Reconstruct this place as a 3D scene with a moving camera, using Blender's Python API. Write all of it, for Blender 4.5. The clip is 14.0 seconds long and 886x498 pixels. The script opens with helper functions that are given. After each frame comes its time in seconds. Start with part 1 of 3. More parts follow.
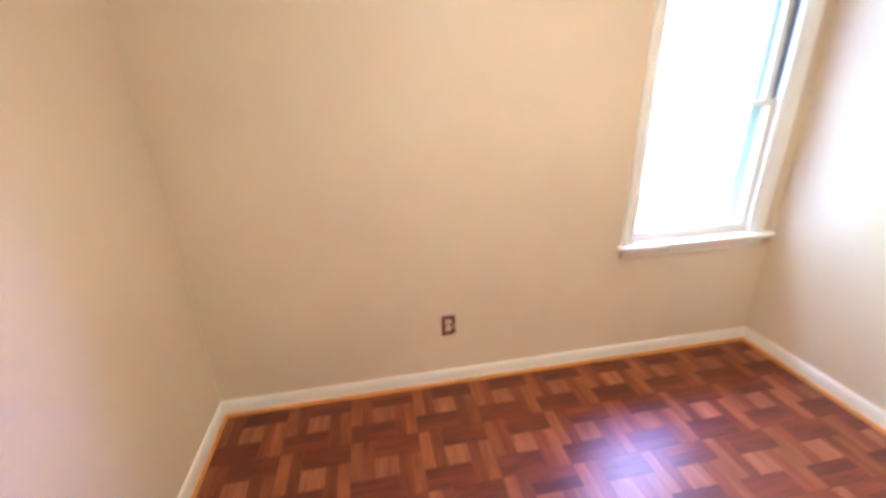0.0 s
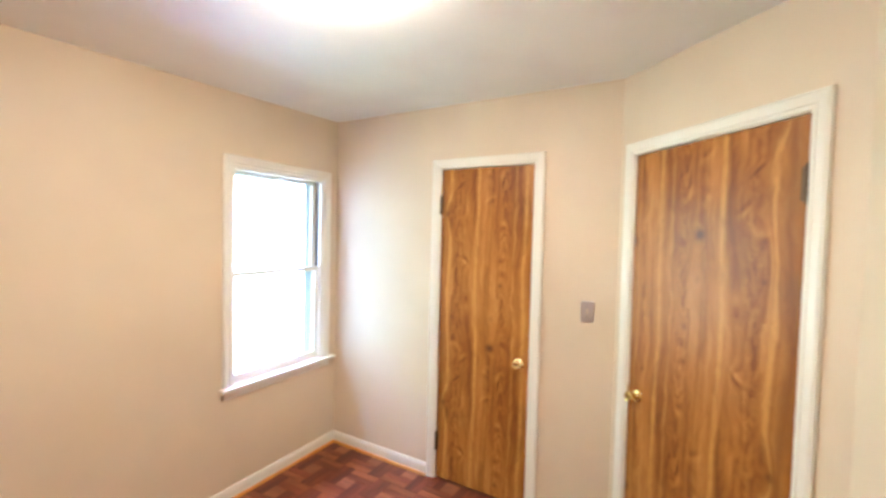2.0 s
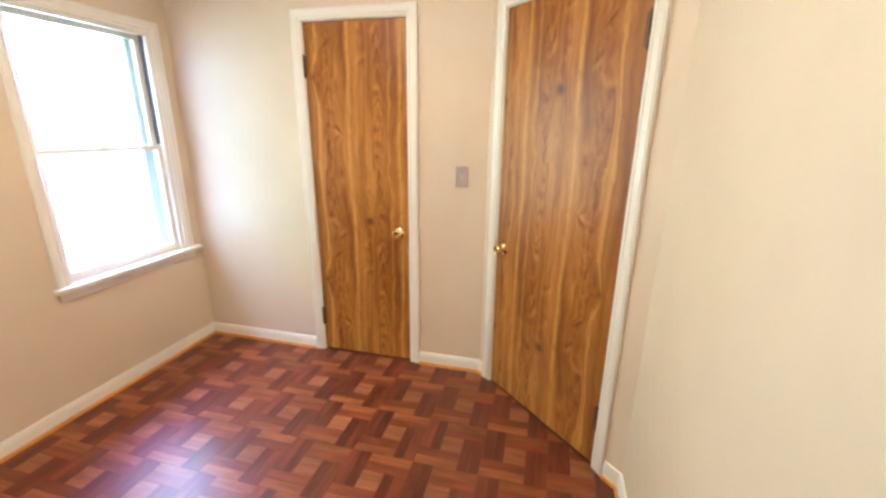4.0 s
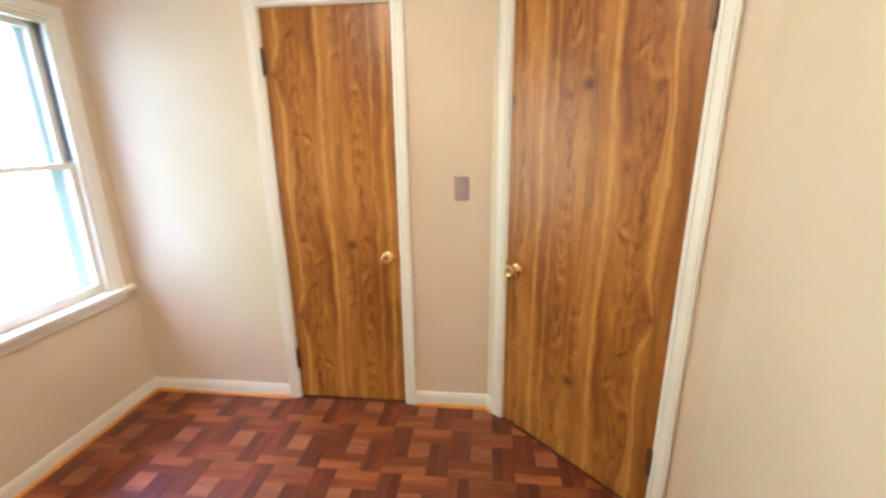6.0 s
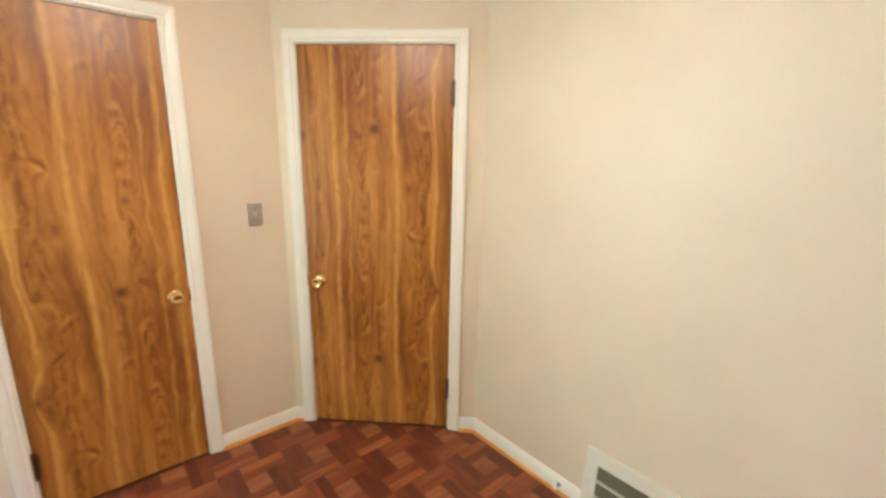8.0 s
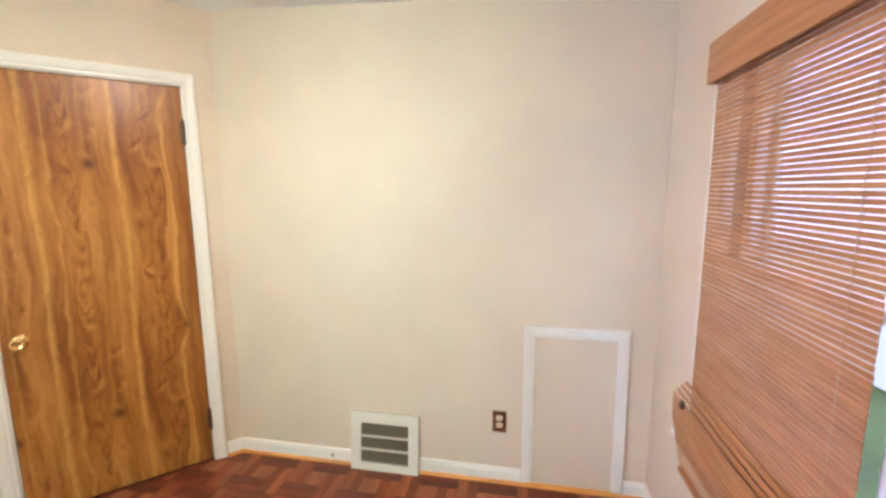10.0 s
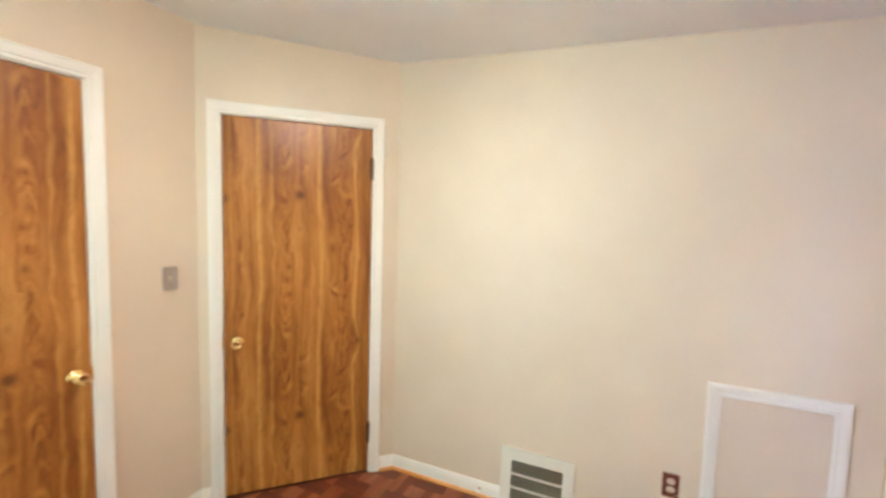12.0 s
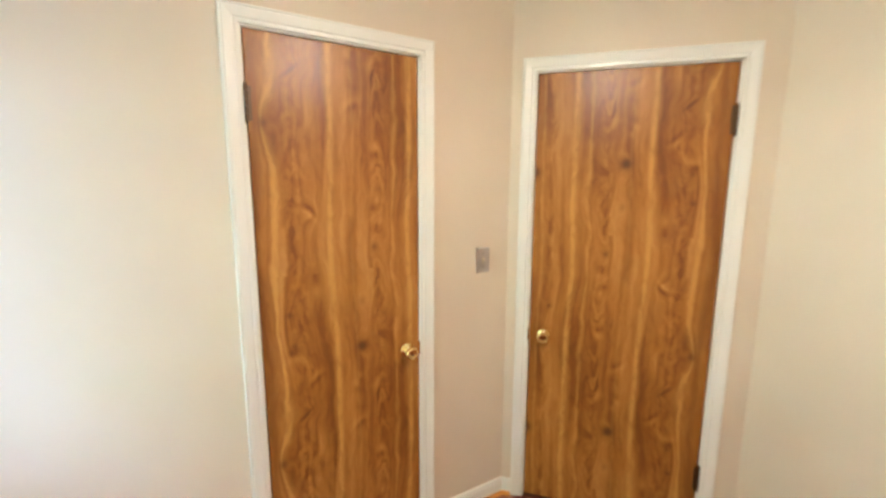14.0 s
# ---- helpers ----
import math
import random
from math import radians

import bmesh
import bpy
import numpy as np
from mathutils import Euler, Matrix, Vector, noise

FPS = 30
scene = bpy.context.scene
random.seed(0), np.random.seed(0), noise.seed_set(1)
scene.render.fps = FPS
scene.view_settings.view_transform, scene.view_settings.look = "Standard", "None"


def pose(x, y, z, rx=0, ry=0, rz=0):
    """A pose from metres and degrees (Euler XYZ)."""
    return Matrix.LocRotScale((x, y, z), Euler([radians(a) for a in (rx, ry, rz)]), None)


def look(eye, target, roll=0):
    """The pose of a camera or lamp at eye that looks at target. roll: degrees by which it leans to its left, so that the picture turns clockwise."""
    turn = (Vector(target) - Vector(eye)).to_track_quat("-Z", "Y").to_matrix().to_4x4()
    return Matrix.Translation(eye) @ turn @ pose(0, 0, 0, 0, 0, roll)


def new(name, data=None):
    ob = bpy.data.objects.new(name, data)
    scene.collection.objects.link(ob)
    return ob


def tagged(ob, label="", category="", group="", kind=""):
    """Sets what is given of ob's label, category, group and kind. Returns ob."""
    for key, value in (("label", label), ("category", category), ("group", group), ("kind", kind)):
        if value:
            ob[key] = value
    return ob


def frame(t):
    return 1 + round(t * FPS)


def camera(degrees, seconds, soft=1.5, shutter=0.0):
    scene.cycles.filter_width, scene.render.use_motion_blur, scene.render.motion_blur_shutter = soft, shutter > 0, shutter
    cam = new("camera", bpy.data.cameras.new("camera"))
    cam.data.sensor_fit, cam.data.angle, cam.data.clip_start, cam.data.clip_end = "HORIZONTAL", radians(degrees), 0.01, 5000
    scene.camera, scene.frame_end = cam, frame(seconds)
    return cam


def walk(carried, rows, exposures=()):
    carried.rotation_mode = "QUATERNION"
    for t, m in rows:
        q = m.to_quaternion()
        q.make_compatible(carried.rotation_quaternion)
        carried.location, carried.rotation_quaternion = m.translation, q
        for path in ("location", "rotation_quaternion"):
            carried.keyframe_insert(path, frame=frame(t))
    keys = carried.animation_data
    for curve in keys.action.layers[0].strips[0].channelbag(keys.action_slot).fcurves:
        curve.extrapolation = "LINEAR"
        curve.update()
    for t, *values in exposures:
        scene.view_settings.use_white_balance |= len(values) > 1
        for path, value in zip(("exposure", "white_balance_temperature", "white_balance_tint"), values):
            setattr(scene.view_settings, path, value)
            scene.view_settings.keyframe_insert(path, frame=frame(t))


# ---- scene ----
cam = camera(94.1, 14.0, 2.8, 0.4)
PATH = [
    (0, (1.423, 2.882, 1.464), (1.744, 4.712, 0.726), -1.8),
    (0.5, (1.286, 2.736, 1.558), (2.083, 4.53, 1.173), 0.8),
    (1, (1.2, 2.594, 1.578), (2.48, 4.108, 1.318), 2.1),
    (1.5, (1.213, 2.453, 1.603), (2.75, 3.728, 1.482), 0.9),
    (2, (1.227, 2.371, 1.611), (2.961, 3.364, 1.539), 1.4),
    (2.5, (1.238, 2.324, 1.618), (3.082, 3.097, 1.606), 1.3),
    (3, (1.218, 2.302, 1.611), (3.135, 2.869, 1.562), 1.1),
    (3.5, (1.217, 2.326, 1.506), (3.115, 2.818, 1.114), 0.9),
    (3.7, (1.236, 2.318, 1.488), (3.097, 2.814, 0.947), 1.0),
    (5.8, (1.496, 2.592, 1.443), (3.398, 2.912, 0.913), 0.0),
    (6, (1.553, 2.661, 1.461), (3.469, 2.873, 0.928), -0.7),
    (6.5, (1.588, 2.855, 1.462), (3.508, 2.591, 0.971), 0.7),
    (7, (1.495, 3.016, 1.507), (3.307, 2.299, 1.06), 0.8),
    (7.5, (1.368, 3.228, 1.475), (3.04, 2.243, 0.991), -0.8),
    (8, (1.385, 3.408, 1.508), (2.863, 2.133, 1.071), 1.0),
    (8.5, (1.418, 3.612, 1.481), (2.587, 2.048, 1.047), -0.5),
    (9, (1.297, 3.74, 1.477), (2.148, 1.984, 1.04), -0.2),
    (9.2, (1.24, 3.785, 1.474), (1.954, 1.964, 1.06), -0.5),
    (11.3, (1.411, 3.962, 1.581), (1.646, 1.98, 1.45), 0.3),
    (11.5, (1.487, 3.978, 1.56), (1.918, 2.03, 1.431), 0.8),
    (12, (1.583, 4.024, 1.538), (2.394, 2.203, 1.384), 1.7),
    (12.5, (1.652, 4.038, 1.554), (2.809, 2.423, 1.317), 2.0),
    (13, (1.789, 4.092, 1.545), (3.131, 2.637, 1.257), 1.1),
    (13.5, (1.907, 4.040, 1.547), (3.451, 2.810, 1.231), -0.5),
    (14, (2.048, 3.851, 1.543), (3.760, 2.865, 1.237), 0.2),
]
walk(cam, [(t, look(eye, target, roll)) for t, eye, target, roll in PATH],
     [(0, 0.43, 6200, 10), (0.5, 0.42, 6100, 10), (1, 0.38, 6250, 10), (2, 0.35, 6300, 9), (3.7, 0.30, 6500, 9), (6, 0.21, 6550, 8),
      (8, 0.17, 6500, 8), (9.2, 0.26, 6300, 8), (11.3, 0.34, 6000, 8), (12, 0.27, 6150, 8), (13, 0.18, 6450, 8), (14, 0.14, 6500, 8)])

# ---- the world outside ----
SUN_EL, SUN_ROT = radians(48), radians(140)
world = bpy.data.worlds.new("world")
scene.world = world
world.use_nodes = True
wn = world.node_tree.nodes
sky = wn.new("ShaderNodeTexSky")
sky.sky_type = "NISHITA"
sky.sun_disc = False
sky.sun_elevation, sky.sun_rotation = SUN_EL, SUN_ROT
world.node_tree.links.new(sky.outputs[0], wn["Background"].inputs[0])
wn["Background"].inputs[1].default_value = 0.12
sun_way = Vector((math.sin(SUN_ROT) * math.cos(SUN_EL), math.cos(SUN_ROT) * math.cos(SUN_EL), math.sin(SUN_EL)))
sun = new("sun", bpy.data.lights.new("sun", "SUN"))
sun.data.energy, sun.data.angle, sun.data.color = 3.0, radians(0.5), (1, 0.95, 0.88)
sun.matrix_world = look(sun_way * 20, (0, 0, 0))
DAY_A, DAY_E, LAMP = 14.0, 0.8, 152.0
LAMP_COLOUR = (1.0, 0.845, 0.69)
# glow colours of the outdoor sheet by direction, chosen to tint single walls
DAY_HIGH, DAY_MID, DAY_LOW, DAY_WEST = (2.1, 2.15, 5.8), (1.03, 1.66, 1.80), (0.23, 0.44, 0.41), (0.22, 0.31, 0.56)

# ---- materials ----


class Nodes:
    """Short forms for building a material's nodes."""

    def __init__(self, name):
        self.mat = bpy.data.materials.new(name)
        self.mat.use_nodes = True
        self.tree = self.mat.node_tree
        self.bsdf = self.tree.nodes["Principled BSDF"]

    def node(self, kind, **props):
        n = self.tree.nodes.new(kind)
        for key, value in props.items():
            setattr(n, key, value)
        return n

    def put(self, value, socket):
        if isinstance(value, (int, float, tuple)):
            socket.default_value = value
        else:
            self.tree.links.new(value, socket)

    def math(self, op, a, b=0.0, c=0.0):
        n = self.node("ShaderNodeMath", operation=op)
        for v, s in zip((a, b, c), n.inputs):
            self.put(v, s)
        return n.outputs[0]

    def join(self, x, y, z=0.0):
        n = self.node("ShaderNodeCombineXYZ")
        for v, s in zip((x, y, z), n.inputs):
            self.put(v, s)
        return n.outputs[0]

    def noise(self, vec, scale, detail=3.0, rough=0.5, distort=0.0):
        n = self.node("ShaderNodeTexNoise")
        self.put(vec, n.inputs["Vector"])
        n.inputs["Scale"].default_value = scale
        n.inputs["Detail"].default_value = detail
        n.inputs["Roughness"].default_value = rough
        n.inputs["Distortion"].default_value = distort
        return n.outputs[0]

    def ramp(self, value, stops):
        n = self.node("ShaderNodeValToRGB")
        self.put(value, n.inputs[0])
        els = n.color_ramp.elements
        while len(els) < len(stops):
            els.new(0.5)
        for e, (p, c) in zip(els, stops):
            e.position, e.color = p, (*c, 1) if isinstance(c, tuple) else (c, c, c, 1)
        return n.outputs[0]

    def mix(self, f, a, b, blend="MIX"):
        n = self.node("ShaderNodeMix", data_type="RGBA", blend_type=blend)
        self.put(f, n.inputs[0])
        self.put((*a, 1) if isinstance(a, tuple) else a, n.inputs[6])
        self.put((*b, 1) if isinstance(b, tuple) else b, n.inputs[7])
        return n.outputs[2]

    def bump(self, height, strength, distance):
        n = self.node("ShaderNodeBump")
        n.inputs["Strength"].default_value = strength
        n.inputs["Distance"].default_value = distance
        self.put(height, n.inputs["Height"])
        self.tree.links.new(n.outputs[0], self.bsdf.inputs["Normal"])

    def done(self, colour, rough, metal=0.0, coat=0.0):
        self.put((*colour, 1) if isinstance(colour, tuple) else colour, self.bsdf.inputs["Base Color"])
        self.put(rough, self.bsdf.inputs["Roughness"])
        self.bsdf.inputs["Metallic"].default_value = metal
        self.bsdf.inputs["Coat Weight"].default_value = coat
        self.bsdf.inputs["Coat Roughness"].default_value = 0.2
        return self.mat


def paint(name, colour, rough=0.5, spots=0.04, grain=0.15):
    """Painted surface: faint large mottling and a fine roller relief."""
    n = Nodes(name)
    pos = n.node("ShaderNodeNewGeometry").outputs["Position"]
    big = n.noise(pos, 1.6, 3)
    fine = n.noise(pos, 260.0, 2)
    dark = tuple(c * (1 - spots) for c in colour)
    light = tuple(min(1, c * (1 + spots)) for c in colour)
    col = n.mix(n.ramp(big, [(0.35, 0.0), (0.65, 1.0)]), dark, light)
    n.bump(fine, grain, 0.0006)
    return n.done(col, n.math("MULTIPLY_ADD", n.noise(pos, 14.0, 2), 0.12, rough - 0.06))


def printed_walnut(name, turned):
    """Walnut-print veneer on a flush door; local x runs across, local z up. The print repeats every PERIOD upwards; turned: the sheet hangs upside down."""
    PERIOD = 1.225
    n = Nodes(name)
    sep = n.node("ShaderNodeSeparateXYZ")
    n.put(n.node("ShaderNodeTexCoord").outputs["Object"], sep.inputs[0])
    x, z = sep.outputs[0], sep.outputs[2]
    if turned:
        x, z = n.math("SUBTRACT", 0.732, x), n.math("SUBTRACT", 1.328, z)
    angle = n.math("MULTIPLY", z, 2 * math.pi / PERIOD)

    def band(value, centre, width):
        d = n.math("DIVIDE", n.math("SUBTRACT", value, centre), width)
        return n.math("POWER", 2.718, n.math("MULTIPLY", n.math("MULTIPLY", d, d), -1.0))

    def grain(u, across, along, seed, detail=3, rough=0.5, distort=0.0):
        """Noise that repeats with the print; across, along: features per metre."""
        r = along * PERIOD / (2 * math.pi)
        c = n.math("MULTIPLY_ADD", n.math("COSINE", angle), r, seed)
        d = n.math("MULTIPLY_ADD", n.math("SINE", angle), r, seed)
        return n.noise(n.join(n.math("MULTIPLY", u, across), c, d), 1.0, detail, rough, distort)

    def wave(count, phase, size):
        return n.math("MULTIPLY", n.math("SINE", n.math("MULTIPLY_ADD", angle, float(count), phase)), size)

    sway = n.math("ADD", wave(1, 1.2, 0.007), wave(2, 0.4, 0.004))
    line = n.math("ADD", n.math("ADD", x, sway), n.math("MULTIPLY", n.math("SUBTRACT", grain(x, 3, 3, 4.0), 0.5), 0.03))
    field = n.math("ADD", line, n.math("MULTIPLY", n.math("SUBTRACT", grain(x, 9, 5, 8.0, 3), 0.5), 0.055))
    # swirls push the grain aside: across, up, half width, half height, push
    cell = n.math("FLOORED_MODULO", z, PERIOD)
    core = 0.0
    for kx, kz, w, h, push, dark, size in SWIRLS:
        dz = n.math("SUBTRACT", cell, kz)
        dx = n.math("SUBTRACT", x, kx)
        e = n.math("ADD", n.math("POWER", n.math("ABSOLUTE", n.math("DIVIDE", dx, w)), 2.0), n.math("POWER", n.math("ABSOLUTE", n.math("DIVIDE", dz, h)), 2.0))
        field = n.math("ADD", field, n.math("MULTIPLY", n.math("POWER", 2.718, n.math("MULTIPLY", e, -1.0)), push))
        if dark:
            e = n.math("ADD", n.math("POWER", n.math("ABSOLUTE", n.math("DIVIDE", dx, size * 1.75)), 2.0),
                       n.math("POWER", n.math("ABSOLUTE", n.math("DIVIDE", dz, size * 1.9)), 2.0))
            core = n.math("ADD", core, n.math("MULTIPLY", n.math("POWER", 2.718, n.math("MULTIPLY", e, -1.0)), dark))
    rings = grain(field, 62, 2.0, 11.0, 4, 0.6, 0.5)
    broad = grain(field, 12, 1.2, 15.0, 2)
    fleck = grain(field, 40, 11, 21.0, 3, 0.6, 1.0)
    fine = grain(field, 330, 9, 27.0, 3)
    bands = grain(field, 26, 1.6, 41.0, 2, 0.5, 0.3)
    tone = n.math("ADD", n.math("MULTIPLY", rings, 0.18), n.math("MULTIPLY", n.math("MULTIPLY_ADD", broad, 1.5, -0.25), 0.30))
    tone = n.math("ADD", tone, n.math("MULTIPLY", n.math("MULTIPLY_ADD", bands, 1.6, -0.3), 0.30))
    tone = n.math("ADD", tone, n.math("MULTIPLY", fleck, 0.22))
    tone = n.math("ADD", tone, n.math("MULTIPLY", n.math("SUBTRACT", fine, 0.5), 0.06))
    # short curled chips of figure, light on one side and dark on the other: across, up, half width, half height, slope, strength
    for kx, kz, w, h, slope, amount in CHIPS:
        dx = n.math("SUBTRACT", x, kx)
        dz = n.math("ADD", n.math("SUBTRACT", cell, kz), n.math("MULTIPLY", dx, slope))
        bend = n.math("ADD", dz, n.math("MULTIPLY", n.math("MULTIPLY", dx, dx), 9.0))
        far = n.math("ADD", n.math("POWER", n.math("ABSOLUTE", n.math("DIVIDE", dx, w)), 2.0), n.math("POWER", n.math("ABSOLUTE", n.math("DIVIDE", bend, h)), 2.0))
        lobe = n.math("MULTIPLY", n.math("DIVIDE", bend, h), n.math("POWER", 2.718, n.math("MULTIPLY", far, -1.0)))
        tone = n.math("MULTIPLY_ADD", lobe, amount, tone)
    # columns of nested arches
    rough_edge = n.math("MULTIPLY", n.math("SUBTRACT", grain(x, 22, 16, 31.0, 3), 0.5), 15.0)
    for cx, width, count, slope, amount in ((0.432, 0.027, 11, 150.0, 0.11), (0.128, 0.034, 7, 110.0, 0.07), (0.66, 0.022, 7, 110.0, 0.05)):
        off = n.math("ABSOLUTE", n.math("SUBTRACT", line, cx))
        phase = n.math("ADD", n.math("MULTIPLY_ADD", angle, float(count), n.math("MULTIPLY", off, slope)), rough_edge)
        gate = n.ramp(grain(x, 4, 5, cx * 50), [(0.35, 0.25), (0.6, 1.0)])
        arch = n.math("MULTIPLY", n.math("MULTIPLY", n.math("SINE", phase), band(line, cx, width)), gate)
        tone = n.math("MULTIPLY_ADD", arch, amount, tone)
    col = n.ramp(tone, [(0.22, (0.098, 0.026, 0.006)), (0.39, (0.255, 0.082, 0.016)), (0.52, (0.390, 0.150, 0.030)),
                        (0.72, (0.56, 0.265, 0.068))])
    for sx, width, amount in ((0.256, 0.0115, 0.85), (0.562, 0.0125, 0.85), (0.070, 0.0105, 0.75), (0.335, 0.006, 0.25), (0.50, 0.007, 0.4), (0.695, 0.007, 0.4)):
        src = field if sx in (0.070, 0.50) else line
        broken = n.ramp(fleck, [(0.30, 0.45), (0.58, 1.0)])
        col = n.mix(n.math("MULTIPLY", n.math("MULTIPLY", band(src, sx, width), amount), broken), col, (0.64, 0.33, 0.082))
    col = n.mix(n.math("MULTIPLY", band(line, 0.012, 0.022), 0.45), col, (0.13, 0.038, 0.009))
    # a dark slanting check
    slant = n.math("ADD", n.math("SUBTRACT", cell, 0.690), n.math("MULTIPLY", n.math("SUBTRACT", x, 0.135), -0.9))
    check = n.math("MULTIPLY", band(slant, 0.0, 0.009), band(x, 0.137, 0.026))
    col = n.mix(n.math("MULTIPLY", check, 0.65), col, (0.10, 0.028, 0.008))
    col = n.mix(n.math("MINIMUM", core, 0.85), col, (0.085, 0.024, 0.009))
    n.bump(fine, 0.12, 0.0004)
    n.bsdf.inputs["Specular IOR Level"].default_value = 0.45
    return n.done(col, n.math("MULTIPLY_ADD", broad, 0.12, 0.30))


# across, up, half width, half height, push, darkness and size of the heart
SWIRLS = [(0.046, 0.518, 0.034, 0.075, 0.055, 0.6, 0.009), (0.358, 0.919, 0.030, 0.045, 0.022, 1.0, 0.0125), (0.100, 1.03, 0.042, 0.15, 0.050, 0.0, 0),
          (0.094, 1.082, 0.012, 0.03, 0.01, 0.6, 0.006), (0.106, 0.965, 0.012, 0.02, 0.01, 0.4, 0.006), (0.186, 0.216, 0.030, 0.030, -0.035, 0.0, 0),
          (0.416, 0.083, 0.03, 0.12, 0.04, 0.5, 0.008), (0.430, 0.60, 0.03, 0.14, 0.045, 0.0, 0), (0.425, 0.98, 0.03, 0.10, 0.045, 0.0, 0),
          (0.145, 0.700, 0.045, 0.030, -0.030, 0.0, 0), (0.648, 0.335, 0.02, 0.06, 0.012, 0.5, 0.006), (0.732, 0.952, 0.025, 0.05, 0.02, 1.0, 0.012),
          (0.36, 1.10, 0.02, 0.05, 0.03, 0.25, 0.009), (0.16, 0.36, 0.02, 0.09, 0.03, 0.0, 0)]

# across, up, half width, half height, slope, strength
CHIPS = [(0.178, 0.224, 0.020, 0.016, 0.7, -0.35), (0.335, 0.755, 0.018, 0.020, 0.2, 0.22),
         (0.420, 0.726, 0.014, 0.030, -0.5, 0.25), (0.340, 0.602, 0.026, 0.018, -0.6, 0.22), (0.428, 0.444, 0.020, 0.022, 0.0, 0.30),
         (0.427, 0.251, 0.018, 0.030, 0.0, 0.30), (0.185, 0.506, 0.010, 0.060, 0.0, 0.22), (0.074, 0.378, 0.010, 0.085, -1.0, -0.25),
         (0.106, 0.930, 0.024, 0.020, 0.0, -0.28), (0.176, 0.828, 0.022, 0.018, -0.8, 0.28), (0.346, 0.787, 0.010, 0.022, 0.3, 0.25),
         (0.434, 0.170, 0.020, 0.020, 0.0, 0.25), (0.191, 1.182, 0.012, 0.035, 0.4, -0.25), (0.560, 0.62, 0.012, 0.06, 0.0, 0.15)]


def parquet(name, colour, island):
    """Printed parquet block; the grain runs along the first texture coordinate."""
    n = Nodes(name)
    if island:
        rnd = n.node("ShaderNodeNewGeometry").outputs["Random Per Island"]
    else:
        rnd = n.node("ShaderNodeObjectInfo").outputs["Random"]
    sep = n.node("ShaderNodeSeparateXYZ")
    n.put(n.node("ShaderNodeTexCoord").outputs["UV"], sep.inputs[0])
    shift = n.math("MULTIPLY", rnd, 37.0)
    grain = n.noise(n.join(n.math("MULTIPLY", sep.outputs[0], 9.0), n.math("MULTIPLY", sep.outputs[1], 130.0), shift), 1.0, 3)
    soft = n.noise(n.join(n.math("MULTIPLY", sep.outputs[0], 5.0), n.math("MULTIPLY", sep.outputs[1], 22.0), shift), 1.0, 2)
    k = n.math("ADD", n.math("MULTIPLY", grain, 0.5), n.math("MULTIPLY", soft, 0.5))
    dark = tuple(c * 0.62 for c in colour)
    light = tuple(c * 1.38 for c in colour)
    col = n.mix(n.ramp(k, [(0.32, 0.0), (0.68, 1.0)]), dark, light)
    gain = n.math("MULTIPLY_ADD", rnd, 0.36, 0.82)
    col = n.mix(1.0, col, n.join(gain, gain, gain), "MULTIPLY")
    pos = n.node("ShaderNodeNewGeometry").outputs["Position"]
    wear = n.noise(pos, 5.0, 4)
    n.bsdf.inputs["Specular IOR Level"].default_value = 0.36
    n.bump(n.noise(pos, 55.0, 3), 0.10, 0.0012)
    return n.done(col, n.math("MULTIPLY_ADD", wear, 0.14, 0.26), 0.0, 0.0)


def metal(name, colour, rough):
    n = Nodes(name)
    pos = n.node("ShaderNodeNewGeometry").outputs["Position"]
    return n.done(n.mix(n.noise(pos, 60.0, 3), tuple(c * 0.93 for c in colour), colour),
                  n.math("MULTIPLY_ADD", n.noise(pos, 20.0, 2), 0.06, rough), 1.0)


def plain_wood(name, dark, light, rough, along):
    """Real wood with straight grain along one world axis pair."""
    n = Nodes(name)
    sep = n.node("ShaderNodeSeparateXYZ")
    n.put(n.node("ShaderNodeNewGeometry").outputs["Position"], sep.inputs[0])
    s = [n.math("MULTIPLY", sep.outputs[i], k) for i, k in enumerate(along)]
    g = n.noise(n.join(*s), 1.0, 4, 0.6)
    big = n.noise(n.node("ShaderNodeNewGeometry").outputs["Position"], 4.0, 2)
    col = n.mix(n.ramp(g, [(0.35, 0.0), (0.65, 1.0)]), dark, light)
    col = n.mix(n.math("MULTIPLY", big, 0.3), col, dark)
    return n.done(col, rough)


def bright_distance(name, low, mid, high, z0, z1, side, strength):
    """Glowing sheet for the overexposed distance, its colour bands set to tint the room's walls: dim foliage green low
    down, added blue to its west, brighter green, then strong sky blue above and to the east (side: start and width of
    that change along x).
    """
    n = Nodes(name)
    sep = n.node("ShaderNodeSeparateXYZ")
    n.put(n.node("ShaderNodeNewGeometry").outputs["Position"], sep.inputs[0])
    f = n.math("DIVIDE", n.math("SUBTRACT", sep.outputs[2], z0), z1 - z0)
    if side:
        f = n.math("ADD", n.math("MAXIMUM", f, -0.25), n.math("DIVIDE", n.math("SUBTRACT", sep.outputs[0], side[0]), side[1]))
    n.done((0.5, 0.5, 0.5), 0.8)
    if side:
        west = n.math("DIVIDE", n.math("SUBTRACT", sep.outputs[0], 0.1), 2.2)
        low = n.mix(n.ramp(west, [(0.0, 0.0), (1.0, 1.0)]), DAY_WEST, low)
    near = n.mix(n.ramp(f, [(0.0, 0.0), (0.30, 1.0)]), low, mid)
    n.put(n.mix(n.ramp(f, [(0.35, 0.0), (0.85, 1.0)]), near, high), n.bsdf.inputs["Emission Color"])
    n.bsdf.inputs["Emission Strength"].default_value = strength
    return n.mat


